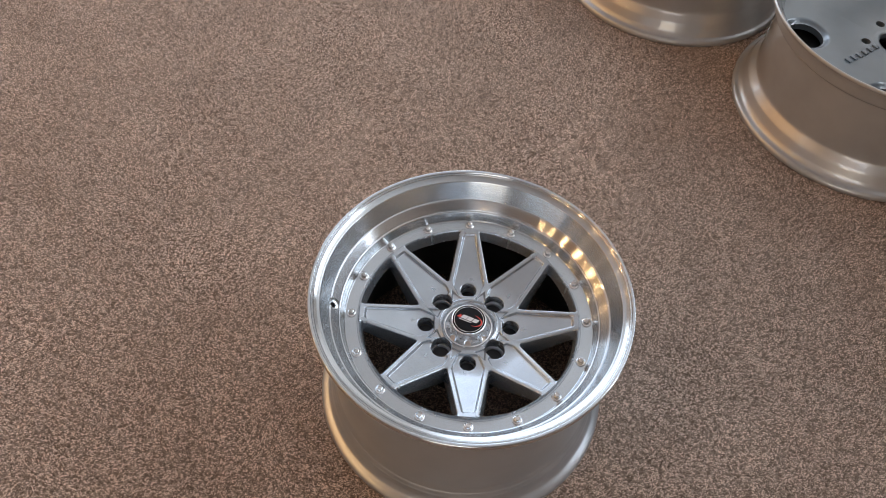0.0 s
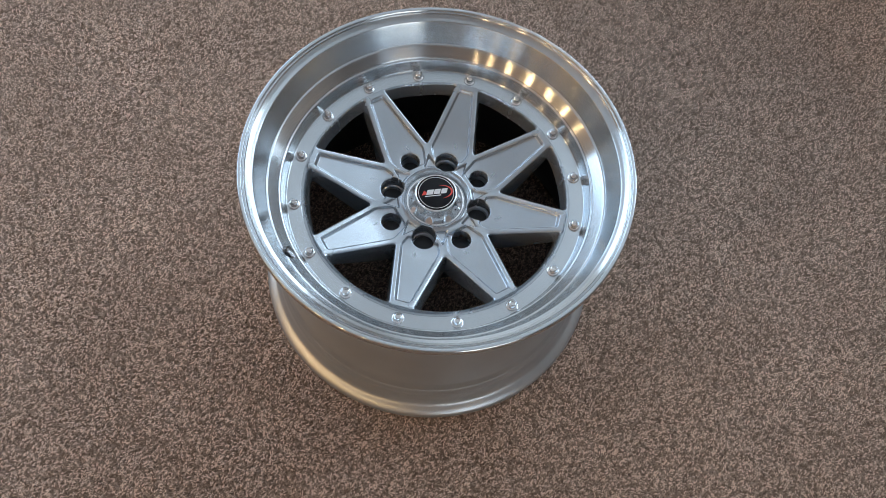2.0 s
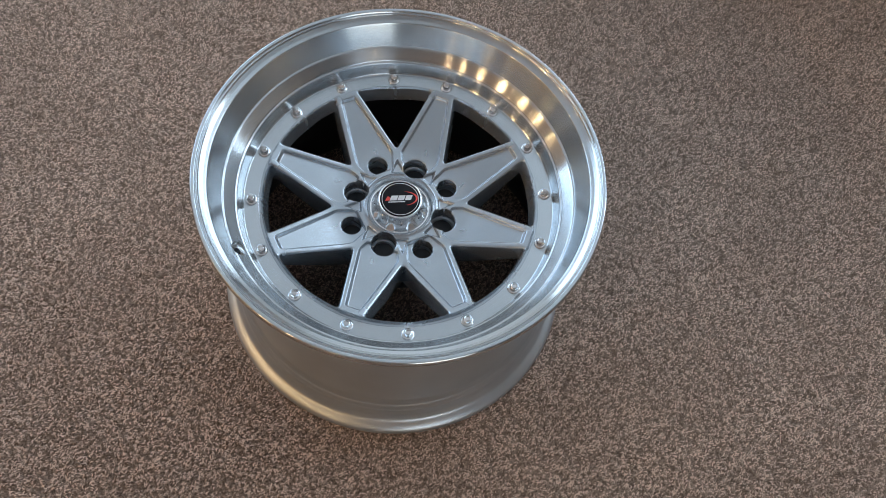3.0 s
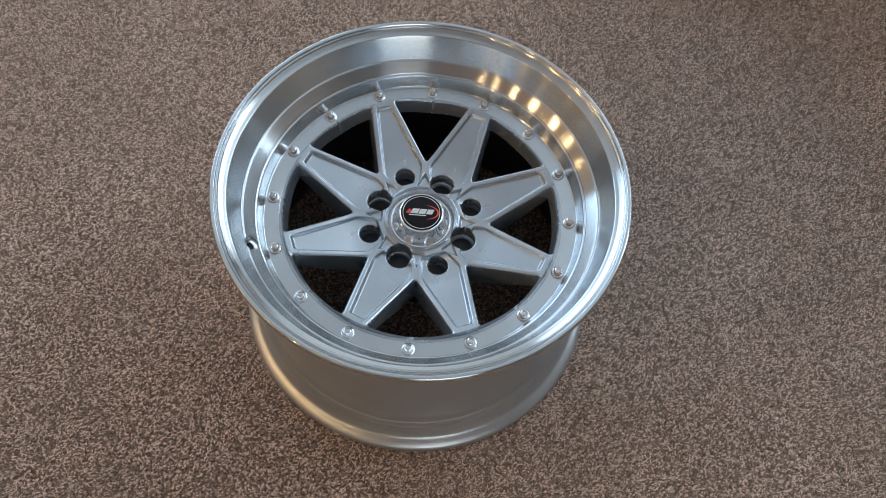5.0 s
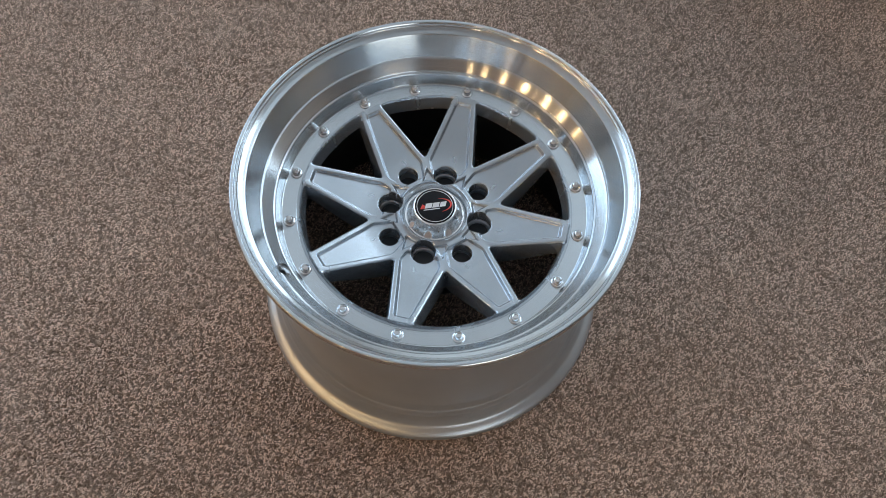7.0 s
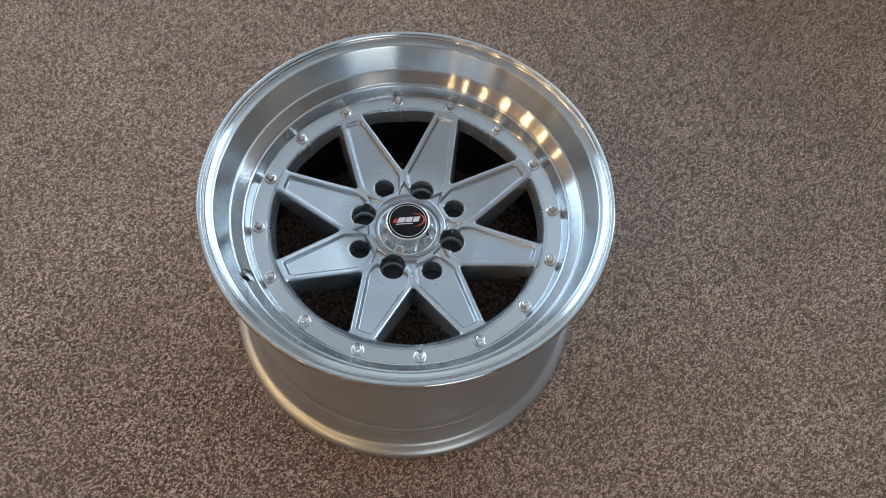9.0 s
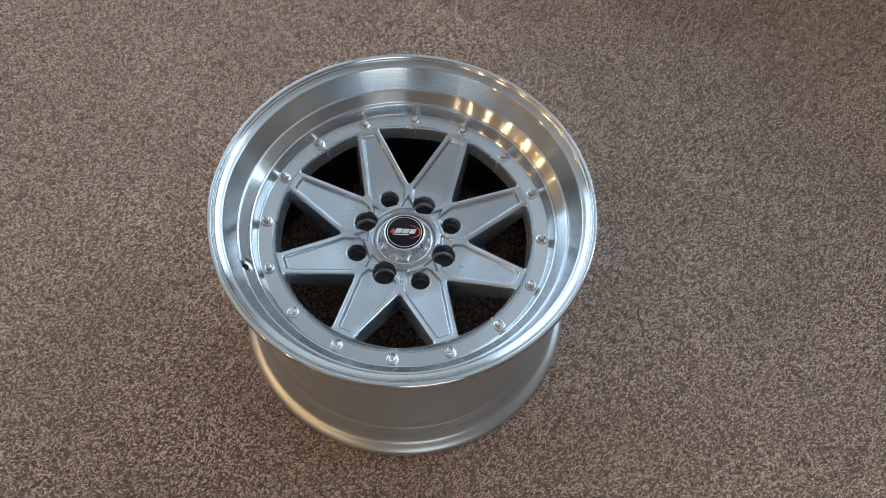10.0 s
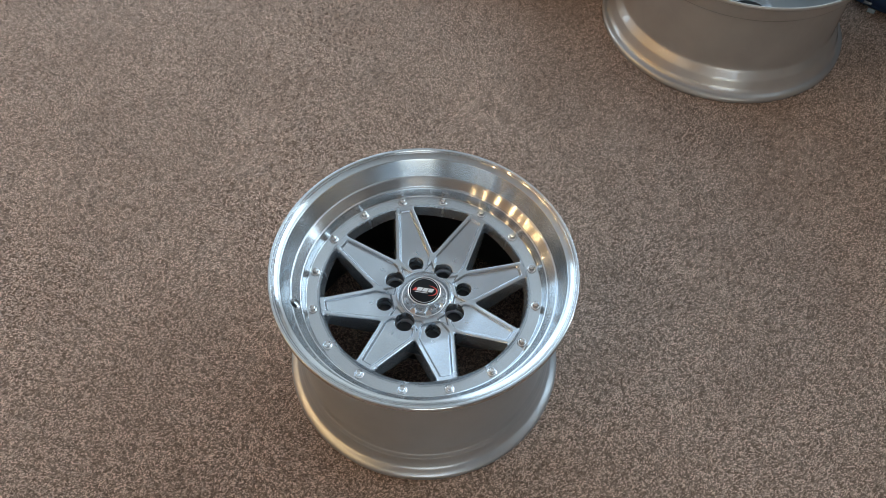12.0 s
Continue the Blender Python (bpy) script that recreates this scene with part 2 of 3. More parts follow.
def ceiling_spot(k=1.0):
    spot = thing("ceiling_light", pose(0, 0, H), "small round warm ceiling spotlight, switched on", "light", "ceiling spotlights")
    part("frame", lathe(rounded([(0.036 * k, -0.001), (0.036 * k + 0.002, -0.012), (0.036 * k + 0.016, -0.010), (0.036 * k + 0.018, 0.0)], 0.003), 24), FRAMEPAINT, spot)
    part("bulb", lathe([(0.0, -0.006), (0.036 * k, -0.006)], 24), BULB, spot)
    return spot


spots = [(-5.0 - 0.15 * (i % 3), y) for i, y in enumerate((-4.1, -3.1, -1.9, -0.5, 0.8, 2.0, 3.2))]
spots += [(-9.0 - 0.2 * (i % 2), y) for i, y in enumerate((-3.4, -1.6, 0.0, 1.3, 2.4, 3.5))]
first = ceiling_spot()
first.matrix_basis = pose(*spots[0], H)
for x, y in spots[1:]:
    copy_thing(first, pose(x, y, H))
small = ceiling_spot(0.32)
small.matrix_basis = pose(-1.0, -5.3, H)
for x, y in ((-0.65, -5.4), (-0.4, -5.4)):
    copy_thing(small, pose(x, y, H))


# ---- the deep-dish wheel ----
RING_Z, TIP_Z, TIP_R, WIN_R = 0.1885, 0.1945, 0.1455, 0.1434
HUB_Z = 0.1725
VALVE, VALVE_R = (-0.1766, -0.0006, 0.2112), 0.0084
TAN = math.tan(radians(22.5))


def smooth01(v):
    v = np.clip(v, 0, 1)
    return v * v * (3 - 2 * v)


def cut_corner(ds, rho):
    """The common part of some half planes, its corners rounded by rho."""
    m = np.max(ds, axis=0)
    s = np.sqrt(sum(np.maximum(d + rho, 0) ** 2 for d in ds))
    return np.minimum(m + rho, 0) + s - rho


def half_width(x):
    return 0.0134 + (TIP_R - x) * 0.187


def window_sd(x, y):
    """Negative in the opening between two spokes, with one spoke along x."""
    r = np.hypot(x, y)
    a = (half_width(x) - np.abs(y)) * 0.983
    t = radians(45)
    u = x * math.cos(t) + np.abs(y) * math.sin(t)
    v = x * math.sin(t) - np.abs(y) * math.cos(t)
    b = (half_width(u) - v) * 0.983
    return cut_corner([a, b, r - WIN_R], 0.0034)


def face_height(x, y, inner):
    r = np.hypot(x, y)
    ay = np.abs(y)
    slope = HUB_Z + (x - 0.066) * (TIP_Z - HUB_Z) / (TIP_R - 0.066)
    k = 0.004
    h = np.clip(0.5 + 0.5 * (slope - HUB_Z) / k, 0, 1)
    top = HUB_Z * (1 - h) + slope * h + k * h * (1 - h)
    top = np.minimum(top, TIP_Z)
    # the spoke's tip drops to the riveted ring
    tip = cut_corner([ay - half_width(x), x - TIP_R - 0.001], 0.003)
    outer = smooth01((r - 0.1445) / 0.001)
    z = top * (1 - outer) + outer * (RING_Z + (top - RING_Z) * smooth01(-tip / 0.0022))
    # the pocket in each spoke
    pocket = cut_corner([ay - half_width(x) + 0.0056, x - 0.1390, ay - x * TAN + 0.0042, inner - x], 0.0030)
    z = z - 0.0042 * smooth01(-pocket / 0.0030)
    # a small three-cornered recess between two spokes
    c, s = math.cos(radians(22.5)), math.sin(radians(22.5))
    p, q = x * c + ay * s, np.abs(-x * s + ay * c)
    tri = cut_corner([0.0408 - p, (q - (0.0610 - p) * 0.46) * 0.90], 0.0018)
    z = z - 0.0034 * smooth01(-tri / 0.0030)
    # the rounded collar round the cap
    z = z + 0.0012 * np.exp(-((r - 0.0382) / 0.0011) ** 2) - 0.0060 * smooth01((0.0366 - r) / 0.0026)
    # rounded edges of the openings
    d = np.clip(window_sd(x, y), 0, 0.0026)
    return z - (0.0026 - np.sqrt(np.maximum(0.0026 ** 2 - (0.0026 - d) ** 2, 0)))


def sector_mesh(name, hole_x, hole_r, seat_r, inner_end):
    """One eighth of the wheel's face: a spoke with its pocket and a lug hole."""
    nr, na = 176, 132
    rr = np.linspace(0.0300, 0.1485, nr)
    aa = np.linspace(-math.pi / 8, math.pi / 8, na)
    R, A = np.meshgrid(rr, aa, indexing="ij")
    x, y = R * np.cos(A), R * np.sin(A)

    def edge(x, y):
        return np.minimum(window_sd(x, y), np.hypot(x - hole_x, y) - hole_r)

    cell = np.maximum(rr[1] - rr[0], R * (aa[1] - aa[0]))
    inner = np.ones_like(x, bool)
    inner[:, 0] = inner[:, -1] = False
    snapped = np.zeros_like(x, bool)
    for _ in range(4):
        d, e = edge(x, y), 1e-5
        gx, gy = (edge(x + e, y) - edge(x - e, y)) / (2 * e), (edge(x, y + e) - edge(x, y - e)) / (2 * e)
        if not snapped.any():
            snapped = np.abs(d) < 0.62 * cell
        g = np.maximum(gx * gx + gy * gy, 0.2)
        x = np.where(snapped & inner, x - d * gx / g, x)
        y = np.where(snapped & inner, y - d * gy / g, y)
        # on the seams a point may slide along the seam alone
        for col, a in ((0, aa[0]), (-1, aa[-1])):
            ux, uy = math.cos(a), math.sin(a)
            slope = gx[:, col] * ux + gy[:, col] * uy
            step = np.where(snapped[:, col] & (np.abs(slope) > 0.2), d[:, col] / np.where(np.abs(slope) > 0.2, slope, 1), 0)
            x[:, col] -= step * ux
            y[:, col] -= step * uy
    d = edge(x, y)
    keep = (d > -2e-4)
    z = face_height(x, y, inner_end)
    lug = np.hypot(x - hole_x, y) - hole_r
    z = z - 0.0008 * smooth01(1 - lug / 0.0008)
    bm = bmesh.new()
    vs = {}

    def vert(i, j):
        if (i, j) not in vs:
            vs[i, j] = bm.verts.new((x[i, j], y[i, j], z[i, j]))
        return vs[i, j]

    for i in range(nr - 1):
        for j in range(na - 1):
            q = ((i, j), (i + 1, j), (i + 1, j + 1), (i, j + 1))
            if all(keep[k] for k in q):
                bm.faces.new([vert(*k) for k in q])
    # the sides of the openings and of the hole
    seam = math.pi / 8 - 1e-4
    rim = []
    for e in bm.edges:
        if len(e.link_faces) == 1:
            c = (e.verts[0].co + e.verts[1].co) / 2
            rad = math.hypot(c.x, c.y)
            if abs(math.atan2(c.y, c.x)) < seam - 0.002 and 0.0305 < rad < 0.148:
                rim.append(e)
    made = bmesh.ops.extrude_edge_only(bm, edges=rim)["geom"]
    low = [g for g in made if isinstance(g, bmesh.types.BMVert)]
    for v in low:
        rad = math.hypot(v.co.x, v.co.y)
        if math.hypot(v.co.x - hole_x, v.co.y) < hole_r + 0.001:
            v.co.z = 0.154 if seat_r < hole_r else 0.140
        else:
            # the cast sides lean into the opening
            e = 1e-5
            gx = (window_sd(v.co.x + e, v.co.y) - window_sd(v.co.x - e, v.co.y)) / (2 * e)
            gy = (window_sd(v.co.x, v.co.y + e) - window_sd(v.co.x, v.co.y - e)) / (2 * e)
            v.co.z -= 0.016 + 0.012 * smooth01((0.150 - rad) / 0.07)
            v.co.x, v.co.y = v.co.x - 0.0030 * gx, v.co.y - 0.0030 * gy
    if seat_r < hole_r:
        lathe([(hole_r, 0.154), (hole_r - 0.0012, 0.1530), (seat_r + 0.001, 0.1522), (seat_r, 0.1505), (seat_r - 0.0010, 0.130)], 48, bm=bm, cx=hole_x)
    return to_mesh(name, bm, SILVER, True, 50)


def rivet_mesh():
    p = [(0.0064, -0.0005), (0.0067, 0.0004), (0.0064, 0.0012), (0.0050, 0.0017), (0.0034, 0.0018), (0.0033, 0.0024)]
    p += [(0.0047 * math.cos(radians(a)), 0.0046 + 0.0038 * math.sin(radians(a))) for a in range(-34, 56, 9)] + [(0.0027, 0.0077), (0.0024, 0.0038), (0.0, 0.0034)]
    return to_mesh("rivet", lathe(p, 24), CHROME, True, 50)


def deep_dish_wheel(m):
    wheel = thing("alloy_wheel", m, "silver eight-spoke deep-dish alloy wheel lying face up on carpet", "wheel", "alloy wheels on the floor")
    lip_profile = rounded([
        (0.2066, 0.2400), (0.2078, 0.2425), (0.2078, 0.2488), (0.2066, 0.2503), (0.2034, 0.2498), (0.2024, 0.2476), (0.2010, 0.2484), (0.2000, 0.2468),
        (0.1960, 0.2440), (0.1926, 0.2428), (0.1912, 0.2393), (0.1827, 0.2178), (0.1823, 0.2166), (0.1805, 0.2162), (0.1797, 0.2153), (0.1711, 0.2055), (0.1706, 0.2044), (0.1691, 0.2040), (0.1683, 0.2024),
        (0.1652, 0.1912), (0.1648, 0.1902), (0.1638, 0.1889), (0.1482, 0.1887), (0.1478, 0.1870)], 0.0007, 4)
    lip_bm = lathe(lip_profile, 192)
    # the valve hole, drilled through the stepped wall
    drill = pose(*VALVE, 0, 36, 0)
    back = drill.inverted()
    near = [f for f in lip_bm.faces if (back @ f.calc_center_median()).length < 0.016]
    bmesh.ops.subdivide_edges(lip_bm, edges=list({e for f in near for e in f.edges}), cuts=7, use_grid_fill=True)
    for v in lip_bm.verts:
        q = back @ v.co
        u = math.hypot(q.x, q.y)
        if abs(q.z) < 0.016 and abs(u - VALVE_R) < 0.0005:
            v.co = drill @ Vector((q.x * VALVE_R / u, q.y * VALVE_R / u, q.z))
    gone = []
    for f in lip_bm.faces:
        q = back @ f.calc_center_median()
        if abs(q.z) < 0.016 and math.hypot(q.x, q.y) < VALVE_R:
            gone.append(f)
    bmesh.ops.delete(lip_bm, geom=gone, context="FACES")
    part("polished_lip", lip_bm, MACHINED, wheel, "bright machined aluminium stepped dish and lip")
    radii, heights = zip(*sorted((r, z) for r, z in lip_profile if 0.164 < r < 0.199 and z < 0.246))

    def rim_height(a, q0=-0.0030):
        """How far up the drill's side the stepped wall reaches."""
        best = q0
        for i in range(60):
            q = q0 + 0.0004 * i
            p = drill @ Vector((VALVE_R * math.cos(a), VALVE_R * math.sin(a), q))
            if p.z < np.interp(math.hypot(p.x, p.y), radii, heights):
                best = q
        return best

    bm, cols = bmesh.new(), []
    for i in range(48):
        a = 2 * math.pi * i / 48
        ring = [(VALVE_R, rim_height(a)), (VALVE_R, -0.0032), (0.0078, -0.0038), (0.0042, -0.0040), (0.0037, -0.0046), (0.0036, -0.0150)]
        cols.append([bm.verts.new((r * math.cos(a), r * math.sin(a), z)) for r, z in ring])
    for a, b in zip(cols, cols[1:] + cols[:1]):
        for k in range(5):
            bm.faces.new((a[k], b[k], b[k + 1], a[k + 1]))
    seat = part("valve_hole", bm, MACHINED, wheel, "round drilled valve hole", drill)
    # a near-black disc stands in for the shade deep in the bore
    part("bore_shade", lathe([(0.0, -0.0120), (0.0036, -0.0120)], 24), INSIDE_DARK, seat, "near-black disc for the shade in the bore")
    barrel_profile = rounded([
        (0.1478, 0.1868), (0.1600, 0.1840), (0.1660, 0.1650), (0.1700, 0.1500), (0.1700, 0.0900), (0.1780, 0.0480), (0.1860, 0.0300), (0.1990, 0.0060),
        (0.2030, 0.0000), (0.2068, 0.0010), (0.2080, 0.0060), (0.2072, 0.0115), (0.2030, 0.0160), (0.1965, 0.0200), (0.1925, 0.0290), (0.1908, 0.0400),
        (0.1898, 0.0420), (0.1880, 0.0480), (0.1868, 0.0500), (0.1842, 0.0620), (0.1838, 0.1900), (0.1890, 0.2200), (0.1930, 0.2340), (0.2040, 0.2370), (0.2066, 0.2400)], 0.003, 4)
    part("barrel", lathe(barrel_profile, 160), SATIN, wheel, "satin silver painted barrel")
    # a near-black sheet over the satin barrel puts the inside's darkness into colour
    part("inner_dark", lathe([(0.1600, 0.1835), (0.1655, 0.1650), (0.1695, 0.1500), (0.1695, 0.0900), (0.1775, 0.0480), (0.1850, 0.0300), (0.1980, 0.0070)], 96), INSIDE_DARK, wheel, "near-black sheet for the darkness inside the barrel")
    # the unseen pad is added to block light, near-black to stand for shade
    part("hub_pad", lathe(rounded([(0.0300, 0.1500), (0.0760, 0.1480), (0.0740, 0.1150), (0.0300, 0.1140)], 0.003), 64), INSIDE_DARK, wheel, "mounting pad behind the hub, near-black for the shade there")
    mesh_a, mesh_b = sector_mesh("spoke", 0.05715, 0.0108, 0.02, 0.0445), sector_mesh("spoke", 0.0500, 0.0134, 0.0116, 0.0530)
    for k in range(8):
        part("spoke", (mesh_a, mesh_b)[k % 2], SILVER, wheel, "satin silver spoke with a recessed pocket and lug hole", pose(0, 0, 0, 0, 0, 45 * k))
    rivet = rivet_mesh()
    for k in range(16):
        a = 22.5 * k
        part("rivet", rivet, CHROME, wheel, "shiny chrome rivet", pose(0.1560 * math.cos(radians(a)), 0.1560 * math.sin(radians(a)), RING_Z, 0, 0, 31 * k))

    # the chrome cap with its black disc
    def flutes(a, z):
        t = max(0.0, min(1.0, (z - 0.1680) / 0.004)) * max(0.0, min(1.0, (0.1825 - z) / 0.004))
        return -0.0042 * t * max(0.0, math.cos(8 * a)) ** 0.8

    cap = part("centre_cap", lathe(rounded([(0.0334, 0.1640), (0.0332, 0.1672), (0.0323, 0.1682), (0.0312, 0.1677), (0.0302, 0.1700), (0.0284, 0.1735), (0.0260, 0.1788), (0.0245, 0.1825), (0.0238, 0.1842), (0.0227, 0.1850), (0.0217, 0.1846), (0.0215, 0.1838), (0.0, 0.1838)], 0.0010, 3), 160, wave=flutes), CHROME, wheel, "chrome centre cap")
    # flat black discs paint the shade of small dimples on the chrome
    for k in range(8):
        a = radians(45 * k + 22.5)
        part("dimple_shade", lathe([(0.0, 0.0), (0.0008, 0.0)], 12), BLACK, cap, "small black disc for the shade in a dimple", pose(0.0275 * math.cos(a), 0.0275 * math.sin(a), 0.1762, 0, 0, 45 * k + 22.5) @ pose(0, 0, 0, 0, 64, 0))
    part("cap_disc", lathe(rounded([(0.0, 0.1846), (0.0212, 0.1845), (0.0215, 0.1839)], 0.0004, 2), 64), BLACK, cap, "black printed disc")
    part("print_ring", lathe([(0.0192, 0.1848), (0.0198, 0.1848)], 64), WHITE, cap, "thin white ring")
    turn = pose(0, 0, 0.1849, 0, 0, LOGO_TURN)
    for x, w, h, y in ((-0.0066, 0.0074, 0.0060, 0.0012), (0.0014, 0.0070, 0.0060, 0.0012), (0.0092, 0.0066, 0.0060, 0.0012)):
        bm = bmesh.new()
        s = 0.0012
        vv = [bm.verts.new(c) for c in ((x - w / 2 - s, y - h / 2, 0), (x + w / 2 - s, y - h / 2, 0), (x + w / 2 + s, y + h / 2, 0), (x - w / 2 + s, y + h / 2, 0))]
        bm.faces.new(vv)
        part("print_bar", bm, WHITE, cap, "white printed bar", turn, smooth=False)
    bm = box(0.018, 0.0011, 0.0001, (-0.004, -0.0036, 0))
    part("print_bar", bm, WHITE, cap, "thin white printed bar", turn, smooth=False)
    bm = bmesh.new()
    bm.faces.new([bm.verts.new(c) for c in ((-0.0165, -0.0018, 0), (-0.0112, -0.0018, 0), (-0.0104, 0.0012, 0), (-0.0130, 0.0040, 0))])
    part("print_flash", bm, RED, cap, "red printed flash", turn, smooth=False)
    bm = bmesh.new()
    arc = []
    for i in range(21):
        t = radians(-80 + 165 * i / 20)
        w = 0.0019 * math.sin(math.pi * (i + 0.5) / 21) + 0.0002
        arc.append([bm.verts.new((0.0040 + (0.0138 + k * w) * math.cos(t), 0.0004 + (0.0084 + k * w * 0.7) * math.sin(t), 0)) for k in (-0.5, 0.5)])
    for a, b in zip(arc, arc[1:]):
        bm.faces.new((a[0], a[1], b[1], b[0]))
    part("print_arc", bm, RED, cap, "red printed arc", turn, smooth=False)
    return wheel


deep_dish_wheel(pose(0, 0, 0))


# ---- the two larger wheels behind ----
def plain_wheel(m, label):
    wheel = thing("alloy_wheel", m, label, "wheel", "alloy wheels on the floor")
    k = 0.2520
    barrel = rounded([
        (k - 0.012, 0.2250), (k - 0.007, 0.2290), (k - 0.003, 0.2340), (k - 0.0005, 0.2330), (k + 0.0005, 0.2290), (k - 0.003, 0.2240), (k - 0.012, 0.2200), (k - 0.017, 0.2080),
        (k - 0.019, 0.1900), (k - 0.030, 0.1800), (k - 0.031, 0.0700), (k - 0.030, 0.0600), (k - 0.020, 0.0430), (k - 0.014, 0.0250), (k - 0.009, 0.0170), (k - 0.002, 0.0150),
        (k + 0.001, 0.0110), (k + 0.0015, 0.0040), (k - 0.002, 0.0), (k - 0.010, 0.0030), (k - 0.030, 0.0500), (k - 0.038, 0.0700), (k - 0.038, 0.1850), (k - 0.028, 0.1950), (k - 0.024, 0.2120)], 0.004, 4)
    part("barrel", lathe(barrel, 128, closed=True), GLOSS, wheel, "glossy silver barrel with stepped flanges")
    # near-black sheet and added plate stand for the shade seen through the holes
    part("inner_dark", lathe([(0.2134, 0.1560), (0.2134, 0.0720), (0.2220, 0.0500), (0.2410, 0.0040)], 64), INSIDE_DARK, wheel, "near-black sheet for the darkness inside the barrel")
    part("shade_plate", lathe([(0.0420, 0.1300), (0.2070, 0.1300)], 64), INSIDE_DARK, wheel, "near-black plate for the shade behind the disc face")
    face = disc_sector_mesh()
    for i in range(5):
        part("face_segment", face, FACE, wheel, "glossy silver disc face with a round bevelled hole", pose(0, 0, 0, 0, 0, 72 * i))
    part("hub", lathe(rounded([(0.0312, 0.1480), (0.0312, 0.1593), (0.0350, 0.1608), (0.0420, 0.1600)], 0.001, 3), 48), FACE, wheel, "raised hub collar")
    # raised lettering, too worn to read
    for i in range(6):
        x, y = 0.106 - 0.0125 * i, 0.066 - 0.0103 * i
        part("raised_bar", box(0.0078, 0.0125, 0.0036, (0, 0, 0), 0.0012), FACE, wheel, "raised cast mark", pose(x, y, disc_height(math.hypot(x, y)) + 0.0012, 0, -4, 39.5))
    return wheel


def disc_height(r):
    return 0.1600 + 0.0080 * smooth01((r - 0.06) / 0.12)


def disc_sector_mesh():
    """A fifth of the plain disc face, with its round hole and a bolt hole."""
    nr, na, hole_x, hole_r = 90, 120, 0.1700, 0.0340
    rr, aa = np.linspace(0.041, 0.2145, nr), np.linspace(-math.pi / 5, math.pi / 5, na)
    R, A = np.meshgrid(rr, aa, indexing="ij")
    x, y = R * np.cos(A), R * np.sin(A)

    def edge(x, y):
        return np.minimum(np.hypot(x - hole_x, y) - hole_r, np.hypot(x - 0.0572, y) - 0.0085)

    near = np.abs(edge(x, y)) < 0.62 * np.maximum(rr[1] - rr[0], R * (aa[1] - aa[0]))
    for _ in range(3):
        d, e = edge(x, y), 1e-5
        gx, gy = (edge(x + e, y) - edge(x - e, y)) / (2 * e), (edge(x, y + e) - edge(x, y - e)) / (2 * e)
        x, y = np.where(near, x - d * gx, x), np.where(near, y - d * gy, y)
    keep = edge(x, y) > -2e-4
    big = np.hypot(x - hole_x, y) - hole_r
    z = disc_height(np.hypot(x, y)) - 0.0070 * smooth01(1 - big / 0.0110)
    bm = bmesh.new()
    grid = [[bm.verts.new((x[i, j], y[i, j], z[i, j])) if keep[i, j] else None for j in range(na)] for i in range(nr)]
    for i in range(nr - 1):
        for j in range(na - 1):
            q = (grid[i][j], grid[i + 1][j], grid[i + 1][j + 1], grid[i][j + 1])
            if all(q):
                bm.faces.new(q)
    rim = []
    for e in bm.edges:
        c = (e.verts[0].co + e.verts[1].co) / 2
        if len(e.link_faces) == 1 and edge(c.x, c.y) < 0.001:
            rim.append(e)
    for g in bmesh.ops.extrude_edge_only(bm, edges=rim)["geom"]:
        if isinstance(g, bmesh.types.BMVert):
            g.co.z -= 0.012
    return to_mesh("face_segment", bm, FACE, True, 50)


plain_wheel(pose(0.789, 0.650, 0, 0, 0, 177), "larger glossy silver wheel with round-holed disc face on carpet")
plain_wheel(pose(0.472, 1.061, 0, 0, 0, 60), "larger glossy silver wheel behind another on the carpet")


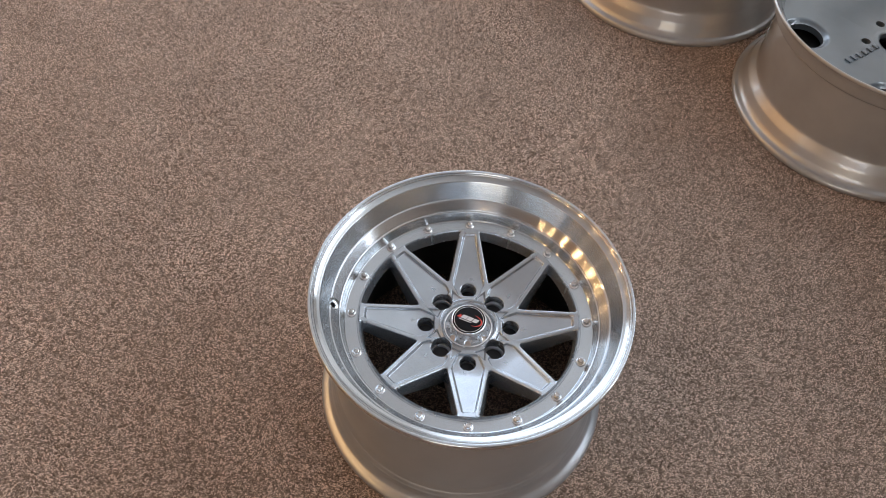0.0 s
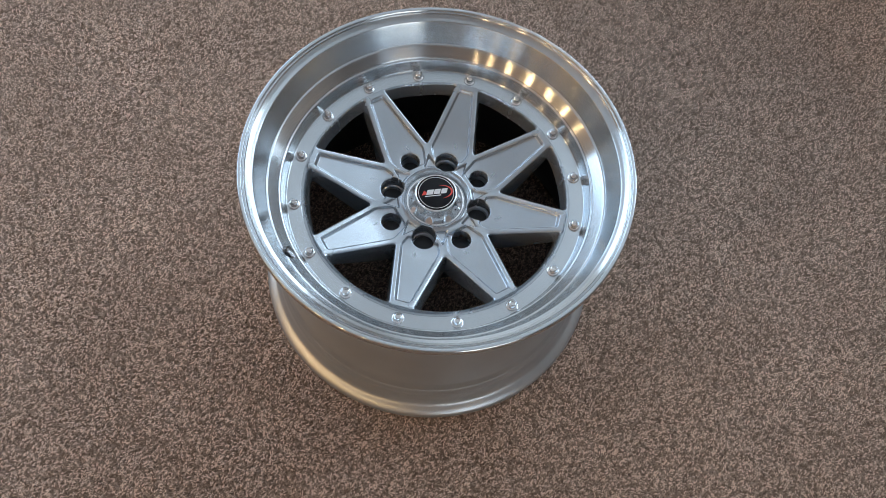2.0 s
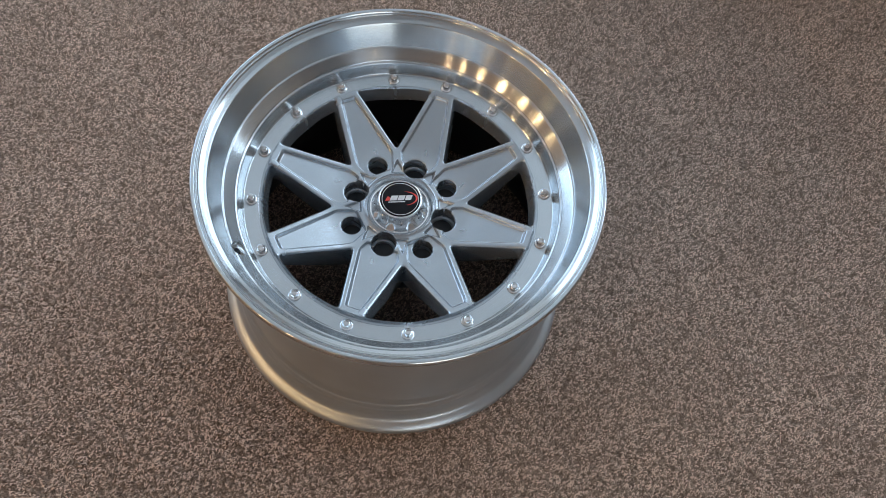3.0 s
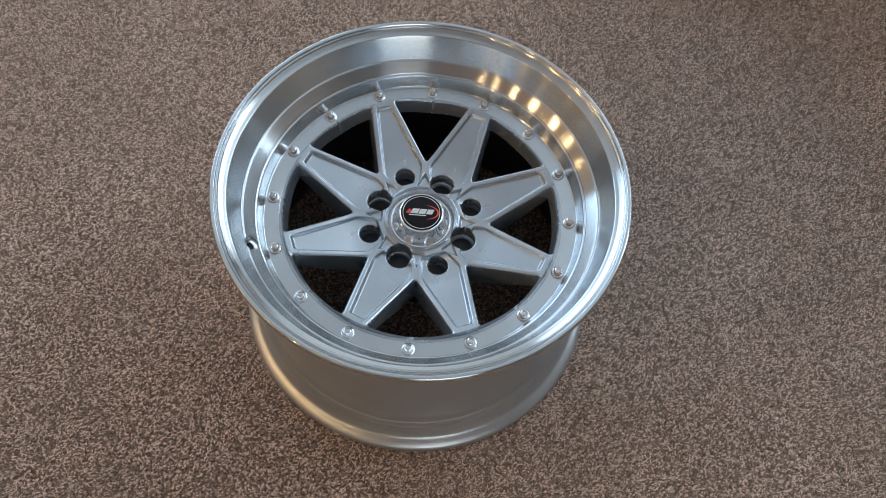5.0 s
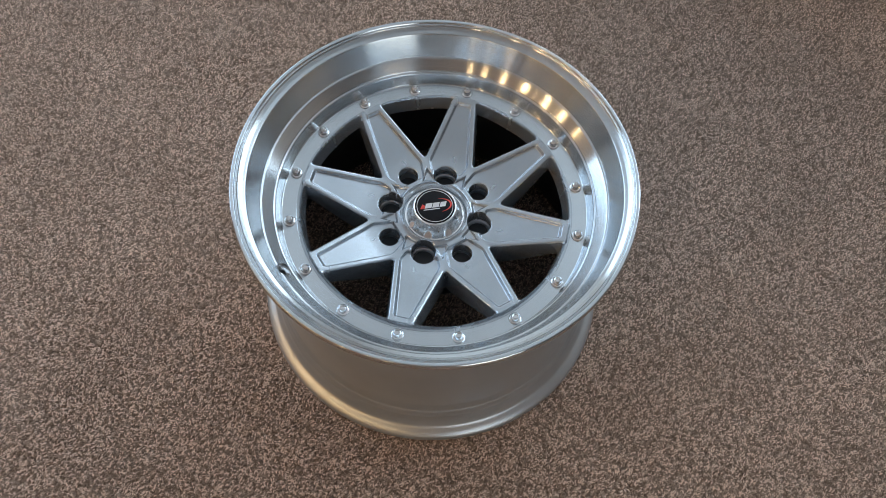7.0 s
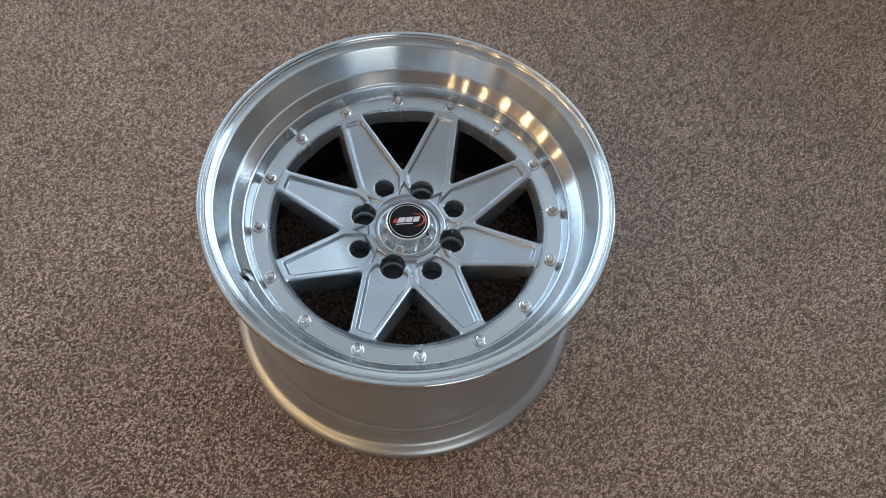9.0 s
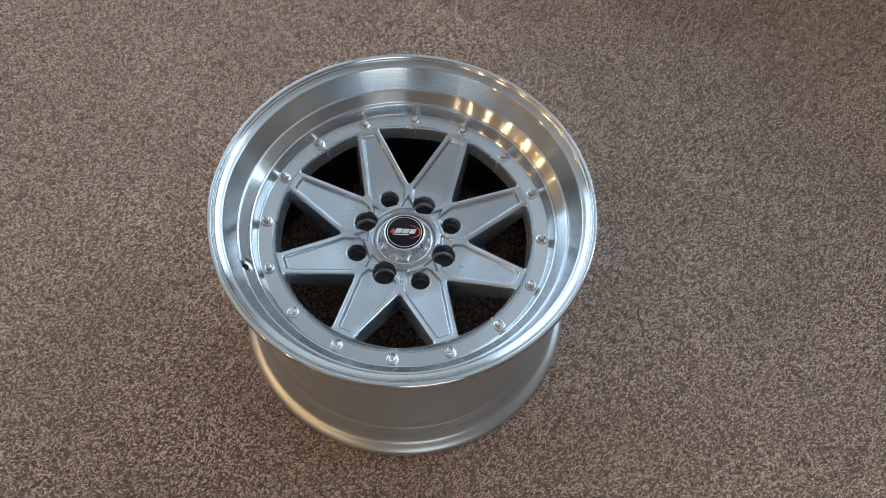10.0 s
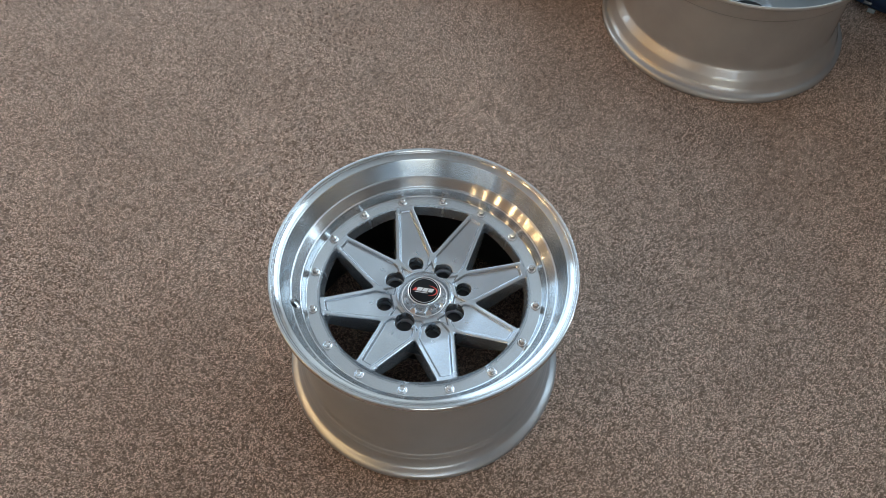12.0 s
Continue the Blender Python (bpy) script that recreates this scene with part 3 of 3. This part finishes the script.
# ---- the dark blue bag beside the wheels ----
def blue_bag(m):
    bag = thing("bag", m, "dark blue plastic bag with white print on carpet", "bag")
    bm = bmesh.new()
    w, d, h = 0.24, 0.14, 0.21
    bmesh.ops.create_cube(bm, size=1.0, matrix=Matrix.Translation((0.08, d, h)) @ Matrix.Diagonal((2 * w, 2 * d, 2 * h, 1)))
    bmesh.ops.subdivide_edges(bm, edges=bm.edges, cuts=11, use_grid_fill=True)
    for v in bm.verts:
        u = Vector(((v.co.x - 0.08) / w, (v.co.y - d) / d, (v.co.z - h) / h))
        k = max(abs(u.x), abs(u.y), abs(u.z)) / max(1e-6, (abs(u.x) ** 8 + abs(u.y) ** 8 + abs(u.z) ** 8) ** (1 / 8))
        n = noise.noise(v.co * 14) * 0.006
        v.co = Vector((0.08 + u.x * k * w + n, d + u.y * k * d + n, max(0.0, h + u.z * k * h + n * (u.z > -0.9))))
    part("body", bm, BLUEBAG, bag)
    for x, z, w, h in ((-0.082, 0.056, 0.016, 0.006), (-0.078, 0.044, 0.020, 0.006), (-0.074, 0.032, 0.016, 0.006), (-0.060, 0.017, 0.016, 0.010), (-0.010, 0.020, 0.016, 0.010), (0.04, 0.05, 0.016, 0.008)):
        part("print_bar", box(w, 0.0016, h, (x, 0.0, z), 0.0005), PALE, bag, "pale printed mark", smooth=False)
    return bag


blue_bag(pose(1.155, 0.552, 0, 0, 0, -45))


# ---- the carpet's pile ----
def carpet_pile(x0, x1, y0, y1, count):
    """Short bent tufts of yarn that lie mostly across the room, joined into one mesh."""
    rng = np.random.default_rng(7)
    cx, cy = rng.uniform(x0, x1, count), rng.uniform(y0, y1, count)
    ang, bend = rng.normal(0.2, 0.75, count), rng.uniform(-0.7, 0.7, count)
    length, width = rng.uniform(0.0036, 0.0074, count), rng.uniform(0.0012, 0.0019, count)
    top, base = rng.uniform(0.0012, 0.0044, count), rng.uniform(0.0000, 0.0010, count)
    co = np.empty((count, 4, 3))
    for i, (t, s) in enumerate(((-1, 0), (0, -1), (1, 0), (0, 1))):
        a = ang + bend * t
        co[:, i, 0] = cx + 0.5 * length * t * np.cos(a) - 0.5 * s * width * np.sin(ang)
        co[:, i, 1] = cy + 0.5 * length * t * np.sin(a) + 0.5 * s * width * np.cos(ang)
        co[:, i, 2] = top if t == 0 else base
    me = bpy.data.meshes.new("carpet_pile")
    me.vertices.add(count * 4)
    me.vertices.foreach_set("co", co.reshape(-1))
    tris = np.array([[0, 1, 3], [1, 2, 3]])
    loops = (np.arange(count)[:, None, None] * 4 + tris[None]).reshape(-1)
    me.loops.add(len(loops))
    me.loops.foreach_set("vertex_index", loops.astype(np.int32))
    me.polygons.add(count * 2)
    me.polygons.foreach_set("loop_start", np.arange(0, len(loops), 3, dtype=np.int32))
    me.polygons.foreach_set("use_smooth", np.ones(count * 2, bool))
    me.update(calc_edges=True)
    me.materials.append(YARN)
    return tagged(new("carpet_pile", me), "short twisted brown and beige carpet yarn", "carpet", "", "stuff")


carpet_pile(-1.05, 1.30, -0.62, 1.30, 950000)
